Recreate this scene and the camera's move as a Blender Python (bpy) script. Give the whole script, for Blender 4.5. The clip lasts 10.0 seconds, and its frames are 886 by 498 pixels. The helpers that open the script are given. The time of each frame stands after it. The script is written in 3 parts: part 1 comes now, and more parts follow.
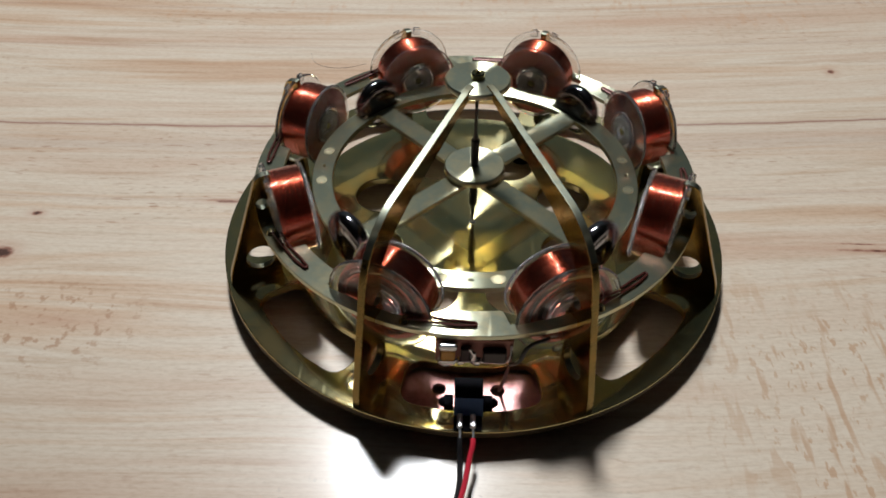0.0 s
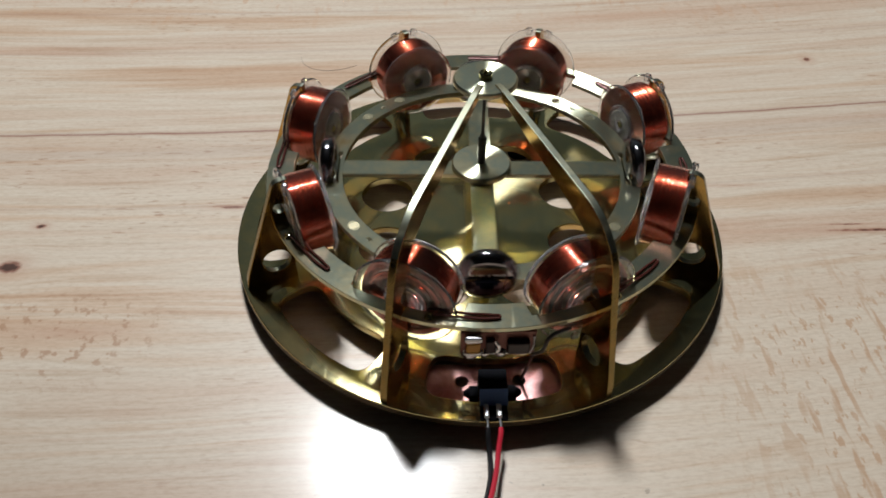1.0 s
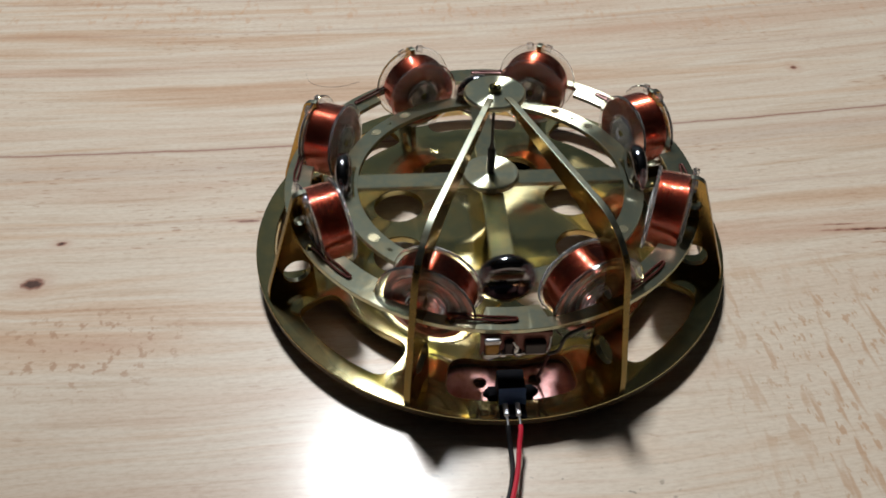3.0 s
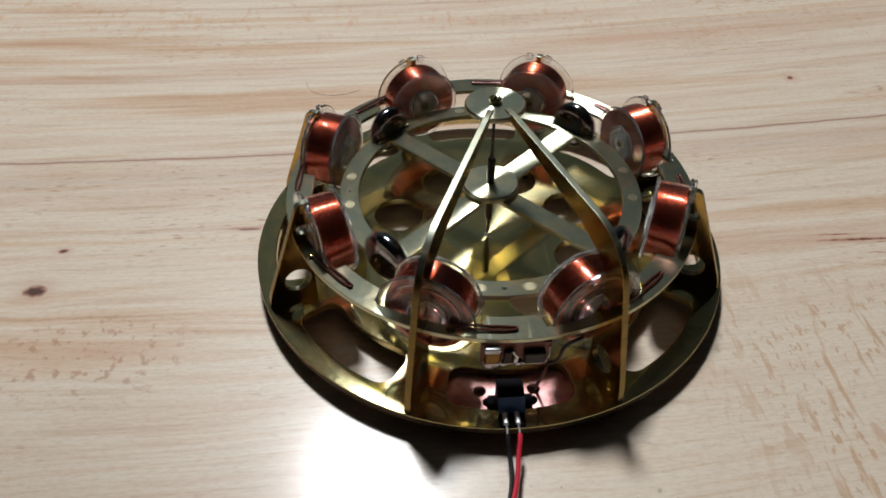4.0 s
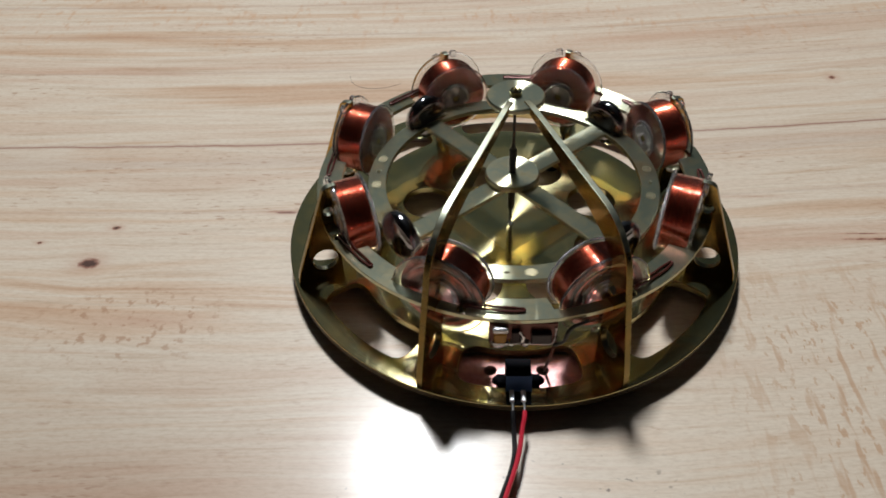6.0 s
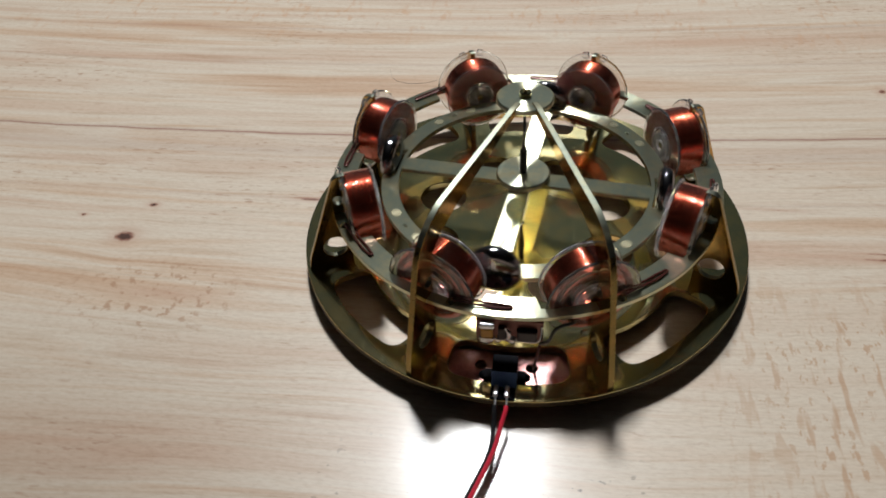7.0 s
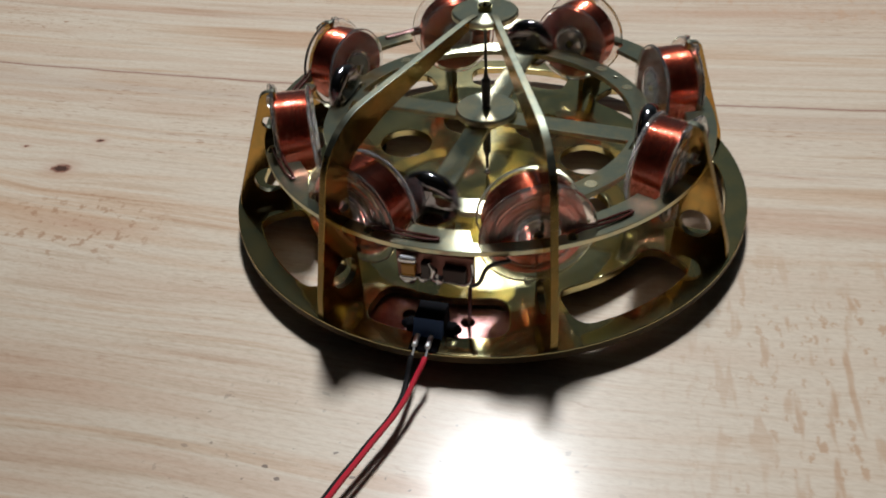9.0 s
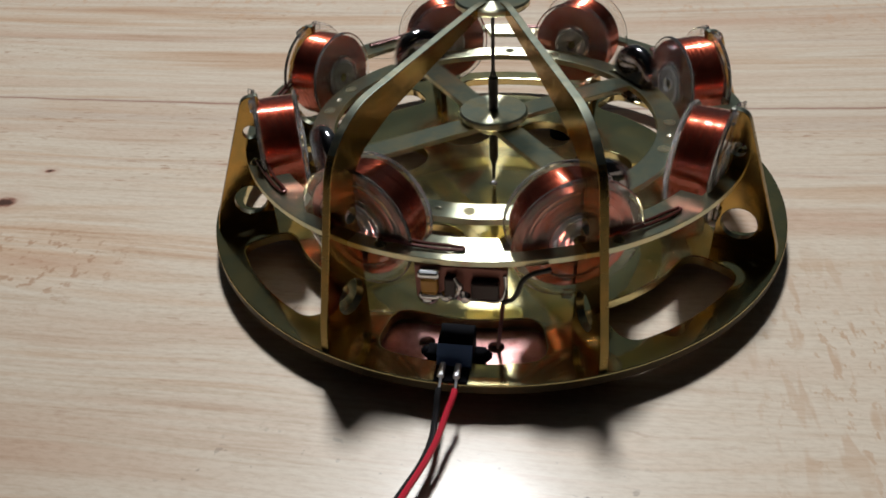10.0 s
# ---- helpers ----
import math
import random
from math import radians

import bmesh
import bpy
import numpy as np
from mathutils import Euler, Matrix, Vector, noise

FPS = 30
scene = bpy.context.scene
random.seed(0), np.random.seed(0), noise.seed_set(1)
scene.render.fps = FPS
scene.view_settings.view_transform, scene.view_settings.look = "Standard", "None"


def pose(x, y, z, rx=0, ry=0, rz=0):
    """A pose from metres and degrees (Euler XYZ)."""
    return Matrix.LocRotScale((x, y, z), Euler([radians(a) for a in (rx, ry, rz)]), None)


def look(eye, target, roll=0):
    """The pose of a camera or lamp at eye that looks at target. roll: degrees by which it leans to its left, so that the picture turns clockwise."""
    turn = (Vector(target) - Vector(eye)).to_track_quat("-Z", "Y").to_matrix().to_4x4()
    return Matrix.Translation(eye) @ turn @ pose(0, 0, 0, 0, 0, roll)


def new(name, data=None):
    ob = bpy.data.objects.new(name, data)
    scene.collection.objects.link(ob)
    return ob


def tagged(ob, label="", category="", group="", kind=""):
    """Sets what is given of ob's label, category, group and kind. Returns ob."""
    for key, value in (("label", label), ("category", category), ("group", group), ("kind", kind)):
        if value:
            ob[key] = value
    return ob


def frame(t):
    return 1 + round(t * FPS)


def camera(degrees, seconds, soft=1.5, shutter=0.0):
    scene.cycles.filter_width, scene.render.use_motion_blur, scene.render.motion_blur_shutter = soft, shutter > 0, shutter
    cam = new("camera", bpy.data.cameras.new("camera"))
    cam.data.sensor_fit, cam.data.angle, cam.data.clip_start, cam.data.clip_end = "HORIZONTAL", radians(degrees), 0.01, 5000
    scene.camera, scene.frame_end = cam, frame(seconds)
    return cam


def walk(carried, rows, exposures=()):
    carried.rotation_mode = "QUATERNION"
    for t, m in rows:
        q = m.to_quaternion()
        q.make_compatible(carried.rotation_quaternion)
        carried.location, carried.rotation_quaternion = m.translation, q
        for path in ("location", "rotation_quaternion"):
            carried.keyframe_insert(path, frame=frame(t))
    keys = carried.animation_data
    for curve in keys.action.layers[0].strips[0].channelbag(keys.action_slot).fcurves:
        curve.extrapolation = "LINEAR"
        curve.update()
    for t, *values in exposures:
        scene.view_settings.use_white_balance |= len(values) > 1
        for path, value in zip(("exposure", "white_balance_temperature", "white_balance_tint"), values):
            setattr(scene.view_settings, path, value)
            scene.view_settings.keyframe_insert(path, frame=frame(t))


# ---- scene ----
cam = camera(61.2, 10.0, soft=1.75, shutter=0.4)
U = 0.0092  # metres to one unit of the plan; the base disc has a radius of 5.7 units
PATH = [
    (0, (-0.296, -13.186, 12.444), (-0.681, -0.288, -0.106), 0.21),
    (0.5, (-0.670, -13.499, 12.712), (-0.668, -0.606, 0.152), 0.25),
    (1, (-1.304, -13.462, 12.717), (-0.878, -0.625, 0.106), 0.32),
    (1.5, (-1.676, -13.423, 12.802), (-0.933, -0.510, 0.284), -0.15),
    (2, (-1.930, -13.580, 12.961), (-0.860, -0.597, 0.541), -0.01),
    (2.5, (-1.909, -13.916, 12.999), (-1.165, -0.913, 0.574), -0.32),
    (4, (-2.003, -14.002, 13.284), (-1.179, -0.912, 0.957), 0.38),
    (4.5, (-2.027, -14.009, 13.136), (-1.250, -0.954, 0.768), 0.21),
    (5, (-1.774, -14.245, 13.234), (-1.331, -1.182, 0.858), -0.20),
    (5.5, (-1.413, -14.576, 13.373), (-1.428, -1.430, 1.078), -0.69),
    (7, (0.646, -15.048, 13.778), (-1.770, -2.150, 1.457), -3.93),
    (7.5, (2.198, -14.958, 13.265), (-1.003, -2.003, 1.186), -2.65),
    (8, (2.854, -14.740, 13.338), (-0.405, -1.669, 1.399), -2.74),
    (8.5, (3.132, -14.719, 13.051), (-0.398, -1.797, 1.028), -3.25),
    (9, (2.882, -14.229, 10.426), (-0.913, -0.970, -1.140), -3.72),
    (9.5, (1.829, -13.569, 9.344), (-1.392, 0.338, -1.620), -4.23),
    (10, (1.474, -13.379, 8.873), (-1.331, 0.789, -1.870), -3.42),
]
walk(cam, [(t, look(Vector(eye) * U, Vector(target) * U, roll)) for t, eye, target, roll in PATH])

# ---- light: one ceiling lamp beyond the device, in a dim room ----
world = bpy.data.worlds.new("world")
scene.world = world
world.use_nodes = True
world.node_tree.nodes["Background"].inputs["Color"].default_value = (0.9, 0.95, 1.0, 1)
world.node_tree.nodes["Background"].inputs["Strength"].default_value = 0.003
LAMP = Vector((-0.085, 0.485, 0.94))
lamp_data = bpy.data.lights.new("ceiling_lamp", "POINT")
lamp_data.shadow_soft_size = 0.07
lamp_data.energy, lamp_data.color = 48.5, (0.915, 0.955, 1.0)
lamp_ob = new("ceiling_lamp_light", lamp_data)
lamp_ob.location = LAMP
scene.view_settings.exposure = 0.0


# ---- materials ----
def material(name, color, rough=0.5, metal=0.0):
    m = bpy.data.materials.new(name)
    m.use_nodes = True
    b = m.node_tree.nodes["Principled BSDF"]
    b.inputs["Base Color"].default_value = (*color, 1)
    b.inputs["Roughness"].default_value = rough
    b.inputs["Metallic"].default_value = metal
    return m, m.node_tree.nodes, m.node_tree.links, b


def ramp(nodes, stops):
    r = nodes.new("ShaderNodeValToRGB")
    e = r.color_ramp.elements
    while len(e) < len(stops):
        e.new(0.5)
    for k, (p, c) in zip(e, stops):
        k.position, k.color = p, (*c, 1) if len(c) == 3 else c
    return r


def noise_tex(nodes, links, scale, detail=4.0, rough=0.55, stretch=(1, 1, 1), coord="Object", turn=(0, 0, 0)):
    c, mp, n = nodes.new("ShaderNodeTexCoord"), nodes.new("ShaderNodeMapping"), nodes.new("ShaderNodeTexNoise")
    mp.inputs["Scale"].default_value, mp.inputs["Rotation"].default_value = stretch, turn
    n.inputs["Scale"].default_value, n.inputs["Detail"].default_value, n.inputs["Roughness"].default_value = scale, detail, rough
    links.new(c.outputs[coord], mp.inputs["Vector"])
    links.new(mp.outputs["Vector"], n.inputs["Vector"])
    return n


def bump(nodes, links, height, b, strength, distance):
    k = nodes.new("ShaderNodeBump")
    k.inputs["Strength"].default_value, k.inputs["Distance"].default_value = strength, distance
    links.new(height, k.inputs["Height"])
    links.new(k.outputs["Normal"], b.inputs["Normal"])
    return k


def brass(name, rough, aniso=0.0, color=(0.70, 0.545, 0.245), scratch=0.3, stretch=(1, 1, 1), wide=0.3, share=0.6, satin=0.3):
    m, nodes, links, b = material(name, color, rough, 1.0)
    tarnish = noise_tex(nodes, links, 70.0, 5.0, 0.65)
    # handled brass: greenish bloom, clean metal, brown spots
    bloom, brown = (color[0] * 0.74, color[1] * 0.86, color[2] * 1.0), (color[0] * 0.9, color[1] * 0.76, color[2] * 0.6)
    mix = ramp(nodes, [(0.30, brown), (0.40, color), (0.50, bloom), (0.60, color), (0.72, tuple(min(1, v * 1.08) for v in color))])
    links.new(tarnish.outputs["Fac"], mix.inputs["Fac"])
    links.new(mix.outputs["Color"], b.inputs["Base Color"])
    fine = noise_tex(nodes, links, 900.0, 3.0, 0.6, stretch)
    rr = nodes.new("ShaderNodeMapRange")
    rr.inputs["To Min"].default_value, rr.inputs["To Max"].default_value = rough * 0.8, rough * 1.3
    links.new(fine.outputs["Fac"], rr.inputs["Value"])
    # hairline scuffs in two directions
    rough_now = rr.outputs["Result"]
    for turn, size in ((35, 420.0), (-62, 560.0)):
        scuff = noise_tex(nodes, links, size, 2.0, 0.5, (1, 0.05, 0.3), turn=(0, 0, radians(turn)))
        cut = nodes.new("ShaderNodeMapRange")
        cut.inputs["From Min"].default_value, cut.inputs["From Max"].default_value = 0.64, 0.70
        cut.inputs["To Max"].default_value = 0.06
        links.new(scuff.outputs["Fac"], cut.inputs["Value"])
        total = nodes.new("ShaderNodeMath")
        links.new(rough_now, total.inputs[0])
        links.new(cut.outputs["Result"], total.inputs[1])
        rough_now = total.outputs[0]
    links.new(rough_now, b.inputs["Roughness"])
    dents = noise_tex(nodes, links, 160.0, 2.0)
    both = nodes.new("ShaderNodeMath")
    both.operation = "MULTIPLY_ADD"
    both.inputs[1].default_value = 12.0
    links.new(dents.outputs["Fac"], both.inputs[0])
    links.new(fine.outputs["Fac"], both.inputs[2])
    bump(nodes, links, both.outputs[0], b, scratch, 0.000012)
    if aniso:
        # turning marks run round the thing's own axis: a wide lobe across them, a narrow one along them
        place, cross, turned = nodes.new("ShaderNodeTexCoord"), nodes.new("ShaderNodeVectorMath"), nodes.new("ShaderNodeVectorTransform")
        cross.operation = "CROSS_PRODUCT"
        cross.inputs[0].default_value = (0, 0, 1)
        turned.vector_type, turned.convert_from, turned.convert_to = "VECTOR", "OBJECT", "WORLD"
        unit = nodes.new("ShaderNodeVectorMath")
        unit.operation = "NORMALIZE"
        links.new(place.outputs["Object"], cross.inputs[1])
        links.new(cross.outputs["Vector"], turned.inputs["Vector"])
        links.new(turned.outputs["Vector"], unit.inputs[0])
        marks, both_lobes = nodes.new("ShaderNodeBsdfAnisotropic"), nodes.new("ShaderNodeMixShader")
        marks.distribution = "BECKMANN"
        marks.inputs["Anisotropy"].default_value, marks.inputs["Roughness"].default_value = aniso, wide
        links.new(mix.outputs["Color"], marks.inputs["Color"])
        links.new(unit.outputs["Vector"], marks.inputs["Tangent"])
        links.new(b.inputs["Normal"].links[0].from_socket, marks.inputs["Normal"])
        both_lobes.inputs[0].default_value = share
        links.new(b.outputs["BSDF"], both_lobes.inputs[1])
        links.new(marks.outputs["BSDF"], both_lobes.inputs[2])
        haze, all_lobes = nodes.new("ShaderNodeBsdfAnisotropic"), nodes.new("ShaderNodeMixShader")
        haze.inputs["Roughness"].default_value = 0.46
        links.new(mix.outputs["Color"], haze.inputs["Color"])
        all_lobes.inputs[0].default_value = satin
        links.new(both_lobes.outputs["Shader"], all_lobes.inputs[1])
        links.new(haze.outputs["BSDF"], all_lobes.inputs[2])
        links.new(all_lobes.outputs["Shader"], nodes["Material Output"].inputs["Surface"])
    return m


BRASS_TURNED = brass("turned brass", 0.06, 0.6, color=(0.78, 0.62, 0.29), wide=0.25, share=0.38, satin=0.014)
BRASS_RING = brass("faced brass ring", 0.12, 0.68, color=(0.73, 0.655, 0.42), wide=0.29, share=0.65, satin=0.045)
# one sawn edge in two tones: lit along the top, shaded elsewhere
BRASS_EDGE_LIT = brass("lit brass edge", 0.34, 0.0, color=(0.28, 0.26, 0.175))
BRASS_EDGE_SHADED = brass("shaded sawn brass", 0.27, 0.0, color=(0.31, 0.20, 0.065))
# brown stands in for dark reflections in the upright brass sheets
BRASS_BROWN_REFLECT = brass("brass sheet with brown reflections in its colour", 0.12, 0.0, color=(0.56, 0.32, 0.09), stretch=(1, 8, 1))
BRASS_POLISHED = brass("polished brass", 0.15, 0.0)
BRASS_DISC = brass("turned brass disc", 0.18, 0.62, color=(0.74, 0.67, 0.44), wide=0.33, share=0.75, satin=0.07)
BRASS_SHADED = brass("near-black shaded brass", 0.5, 0.0, color=(0.075, 0.05, 0.028))
STRIP, *_ = material("etched strip", (0.24, 0.10, 0.08), 0.35, 0.5)
STEEL_DARK, *_ = material("dark pivot steel", (0.10, 0.095, 0.09), 0.3, 1.0)
NICKEL, nk_nodes, nk_links, nk_b = material("dark nickel plating", (0.33, 0.32, 0.34), 0.09, 1.0)
bump(nk_nodes, nk_links, noise_tex(nk_nodes, nk_links, 300.0).outputs["Fac"], nk_b, 0.05, 0.0001)
RIVET, *_ = material("pale rivet", (0.60, 0.53, 0.34), 0.24, 1.0)
SOLDER, *_ = material("solder", (0.80, 0.80, 0.82), 0.25, 1.0)
BLACK, *_, bk_b = material("black plastic", (0.004, 0.004, 0.006), 0.7)
bk_b.inputs["Specular IOR Level"].default_value = 0.06
# the blue is the sheen of the bright table, put into the colour
FACE, *_ = material("glossy plastic with painted blue sheen", (0.20, 0.33, 0.66), 0.25, 0.2)
PIN, *_ = material("tinned pin", (0.88, 0.88, 0.89), 0.34, 1.0)
BLACK_WIRE, *_ = material("black wire insulation", (0.012, 0.011, 0.012), 0.35)
RED_WIRE, *_ = material("red wire insulation", (0.55, 0.02, 0.04), 0.35)
ENAMEL, *_ = material("brown enamelled wire", (0.09, 0.022, 0.015), 0.3, 0.4)
FIBRE_GREY, *_ = material("grey fibre", (0.34, 0.28, 0.23), 0.7)
AMBER, *_ = material("amber component", (0.60, 0.30, 0.05), 0.35)
DIODE, *_ = material("dark component", (0.03, 0.012, 0.012), 0.3)

COPPER, cp_nodes, cp_links, cp_b = material("enamelled copper winding", (0.60, 0.19, 0.10), 0.24, 1.0)
cp_n = noise_tex(cp_nodes, cp_links, 220.0, 4.0)
cp_r = ramp(cp_nodes, [(0.3, (0.54, 0.085, 0.04)), (0.7, (0.72, 0.135, 0.065))])
cp_links.new(cp_n.outputs["Fac"], cp_r.inputs["Fac"])
cp_links.new(cp_r.outputs["Color"], cp_b.inputs["Base Color"])
cp_b.inputs["Coat IOR"].default_value = 2.0
cp_b.inputs["Coat Weight"].default_value, cp_b.inputs["Coat Roughness"].default_value = 1.0, 0.05

BOARD, bd_nodes, bd_links, bd_b = material("bare copper board", (0.62, 0.30, 0.22), 0.36, 0.9)
bd_n = noise_tex(bd_nodes, bd_links, 250.0, 5.0)
bd_r = ramp(bd_nodes, [(0.32, (0.26, 0.105, 0.10)), (0.6, (0.60, 0.33, 0.31))])
bd_links.new(bd_n.outputs["Fac"], bd_r.inputs["Fac"])
bd_links.new(bd_r.outputs["Color"], bd_b.inputs["Base Color"])

CLEAR, cl_nodes, cl_links, cl_b = material("clear moulded plastic", (0.97, 0.965, 0.96), 0.04)
cl_b.inputs["Transmission Weight"].default_value, cl_b.inputs["IOR"].default_value = 0.96, 1.5
bump(cl_nodes, cl_links, noise_tex(cl_nodes, cl_links, 350.0, 3.0).outputs["Fac"], cl_b, 0.25, 0.0003)

FROSTED, *_, fr_b = material("frosted moulded plastic", (0.92, 0.91, 0.90), 0.12)
fr_b.inputs["Transmission Weight"].default_value, fr_b.inputs["IOR"].default_value = 0.85, 1.5

CEILING, *_ = material("matt ceiling paint", (0.018, 0.019, 0.019), 0.9)
WALL, wl_nodes, wl_links, wl_b = material("matt wall paint", (0.013, 0.010, 0.008), 0.9)
bump(wl_nodes, wl_links, noise_tex(wl_nodes, wl_links, 60.0).outputs["Fac"], wl_b, 0.2, 0.002)
# unseen wall, made paler and set close so that the brass mirrors it
REFLECT_WALL, *_ = material("grey-green reflector wall paint", (0.046, 0.060, 0.062), 0.9)


def wood():
    """Pale lacquered wood: long straight grain along x, short pores, ray flecks, a few knots and a red growth line."""
    m, nodes, links, b = material("pale lacquered wood", (0.6, 0.5, 0.4), 0.24)

    def calc(op, a, v=None):
        n = nodes.new("ShaderNodeMath")
        n.operation = op
        for k, q in enumerate((a, v)):
            if isinstance(q, (int, float)):
                n.inputs[k].default_value = q
            elif q is not None:
                links.new(q, n.inputs[k])
        return n.outputs[0]

    def blend(kind, a, c, f):
        n = nodes.new("ShaderNodeMix")
        n.data_type, n.blend_type = "RGBA", kind
        for k, q in ((0, f), (6, a), (7, c)):
            if isinstance(q, float):
                n.inputs[k].default_value = q
            elif isinstance(q, tuple):
                n.inputs[k].default_value = (*q, 1)
            else:
                links.new(q, n.inputs[k])
        return n.outputs[2]

    def step(v, lo, hi):
        n = nodes.new("ShaderNodeMapRange")
        n.inputs["From Min"].default_value, n.inputs["From Max"].default_value = lo, hi
        links.new(v, n.inputs["Value"])
        return n.outputs["Result"]

    coord, sep = nodes.new("ShaderNodeTexCoord"), nodes.new("ShaderNodeSeparateXYZ")
    scale = nodes.new("ShaderNodeVectorMath")
    scale.operation = "SCALE"
    scale.inputs["Scale"].default_value = 1 / U
    links.new(coord.outputs["Object"], scale.inputs[0])
    links.new(scale.outputs["Vector"], sep.inputs["Vector"])
    px, py = sep.outputs["X"], sep.outputs["Y"]
    # knots push the grain aside, and their hearts are dark
    heart, bend = None, None
    for kx, ky, size, aspect, amount in KNOTS:
        dx = calc("MULTIPLY", calc("SUBTRACT", px, kx), 1.0 / (size * aspect))
        dy = calc("MULTIPLY", calc("SUBTRACT", py, ky), 1.0 / size)
        d2 = calc("ADD", calc("MULTIPLY", dx, dx), calc("MULTIPLY", dy, dy))
        g = calc("MULTIPLY", calc("POWER", 2.718, calc("MULTIPLY", d2, -1.0)), amount)
        push = calc("MULTIPLY", calc("MULTIPLY", calc("POWER", 2.718, calc("MULTIPLY", d2, -0.1)), dy), -0.5 * size)
        heart = g if heart is None else calc("MAXIMUM", heart, g)
        bend = push if bend is None else calc("ADD", bend, push)
    warp = noise_tex(nodes, links, 0.14 / U, 2.0, 0.5, (0.35, 1.0, 1))
    front = step(py, 2.0, -4.0)  # the figure grows wavier towards the front
    wave = calc("MULTIPLY", calc("SUBTRACT", warp.outputs["Fac"], 0.5), calc("ADD", calc("MULTIPLY", front, 1.3), 0.8))
    rise = calc("MULTIPLY", calc("POWER", calc("ADD", px, 10.0), 2.0), -0.0022)
    yy = calc("ADD", calc("ADD", py, rise), calc("ADD", bend, wave))
    comb = nodes.new("ShaderNodeCombineXYZ")
    links.new(calc("MULTIPLY", px, 0.045), comb.inputs["X"])
    links.new(yy, comb.inputs["Y"])

    def grain(freq, detail, rough, dist=0.0):
        n = nodes.new("ShaderNodeTexNoise")
        n.inputs["Scale"].default_value, n.inputs["Detail"].default_value, n.inputs["Roughness"].default_value = freq, detail, rough
        n.inputs["Distortion"].default_value = dist
        links.new(comb.outputs["Vector"], n.inputs["Vector"])
        return n.outputs["Fac"]

    broad, mid, fine = grain(0.75, 5.0, 0.62, 0.5), grain(3.2, 5.0, 0.62), grain(14.0, 3.0, 0.6)
    r1 = ramp(nodes, WOOD)
    links.new(broad, r1.inputs["Fac"])
    r2 = ramp(nodes, [(0.28, (0.74, 0.64, 0.55)), (0.46, (1, 1, 1)), (0.62, (1, 1, 1)), (0.8, (0.86, 0.76, 0.70))])
    links.new(mid, r2.inputs["Fac"])
    r3 = ramp(nodes, [(0.3, (0.80, 0.72, 0.64)), (0.5, (1, 1, 1))])
    links.new(fine, r3.inputs["Fac"])
    calm = calc("SUBTRACT", 1.0, calc("MULTIPLY", calc("MULTIPLY", step(px, 3.0, 6.0), step(py, 0.0, -2.5)), 0.7))
    flat = blend("MIX", (0.645, 0.54, 0.42), r1.outputs["Color"], calm)
    col = blend("MULTIPLY", flat, r2.outputs["Color"], calc("MULTIPLY", calm, 0.6))
    col = blend("MULTIPLY", col, r3.outputs["Color"], 0.42)
    speck = noise_tex(nodes, links, 16.0 / U, 3.0, 0.65, (0.3, 1.0, 1))
    r4 = ramp(nodes, [(0.34, (0.84, 0.80, 0.76)), (0.56, (1, 1, 1))])
    links.new(speck.outputs["Fac"], r4.inputs["Fac"])
    col = blend("MULTIPLY", col, r4.outputs["Color"], 0.6)
    # short brown pores along the grain, gathered in patches
    pore = noise_tex(nodes, links, 9.5 / U, 2.0, 0.5, (0.22, 1.0, 1), turn=(0, 0, radians(4)))
    patch = noise_tex(nodes, links, 0.22 / U, 3.0, 0.6, (0.6, 1.0, 1))
    bare = calc("SUBTRACT", 1.0, calc("MULTIPLY", step(px, 3.0, 5.5), step(py, -0.8, -2.2)))
    pf = calc("MULTIPLY", calc("MULTIPLY", calc("MULTIPLY", step(pore.outputs["Fac"], 0.60, 0.68), step(patch.outputs["Fac"], 0.47, 0.66)), bare), 0.7)
    col = blend("MIX", col, (0.33, 0.165, 0.09), pf)
    # broad ray flecks that cross the grain in the front of the board
    tilt, uneven = radians(-9), noise_tex(nodes, links, 0.5 / U, 2.0, 0.5)
    long_ray = noise_tex(nodes, links, 3.6 / U, 2.0, 0.5, (1.0, 0.2, 1), turn=(0, 0, tilt))
    short_ray = noise_tex(nodes, links, 5.5 / U, 3.0, 0.6, (1.0, 0.45, 1), turn=(0, 0, tilt))
    where = calc("MULTIPLY", calc("MULTIPLY", step(px, 3.5, 6.5), step(py, -0.6, -2.6)), step(uneven.outputs["Fac"], 0.30, 0.5))
    both_rays = calc("MAXIMUM", step(long_ray.outputs["Fac"], 0.57, 0.65), step(short_ray.outputs["Fac"], 0.57, 0.63))
    rf = calc("MULTIPLY", calc("MULTIPLY", both_rays, where), 0.6)
    col = blend("MIX", col, (0.44, 0.245, 0.125), rf)
    # orange flecks at the far end of the board and dark curls by the front knot
    far_ray = noise_tex(nodes, links, 3.0 / U, 3.0, 0.6, (1.0, 0.35, 1), turn=(0, 0, radians(14)))
    ff = calc("MULTIPLY", calc("MULTIPLY", step(far_ray.outputs["Fac"], 0.56, 0.66), step(py, 9.5, 12.5)), calc("MULTIPLY", step(uneven.outputs["Fac"], 0.35, 0.55), 0.4))
    col = blend("MIX", col, (0.52, 0.27, 0.13), ff)
    curl = noise_tex(nodes, links, 4.2 / U, 3.0, 0.6, (0.8, 0.8, 1), turn=(0, 0, radians(30)))
    cx, cy = calc("MULTIPLY", calc("SUBTRACT", px, -9.3), 0.42), calc("MULTIPLY", calc("SUBTRACT", py, -3.0), 0.75)
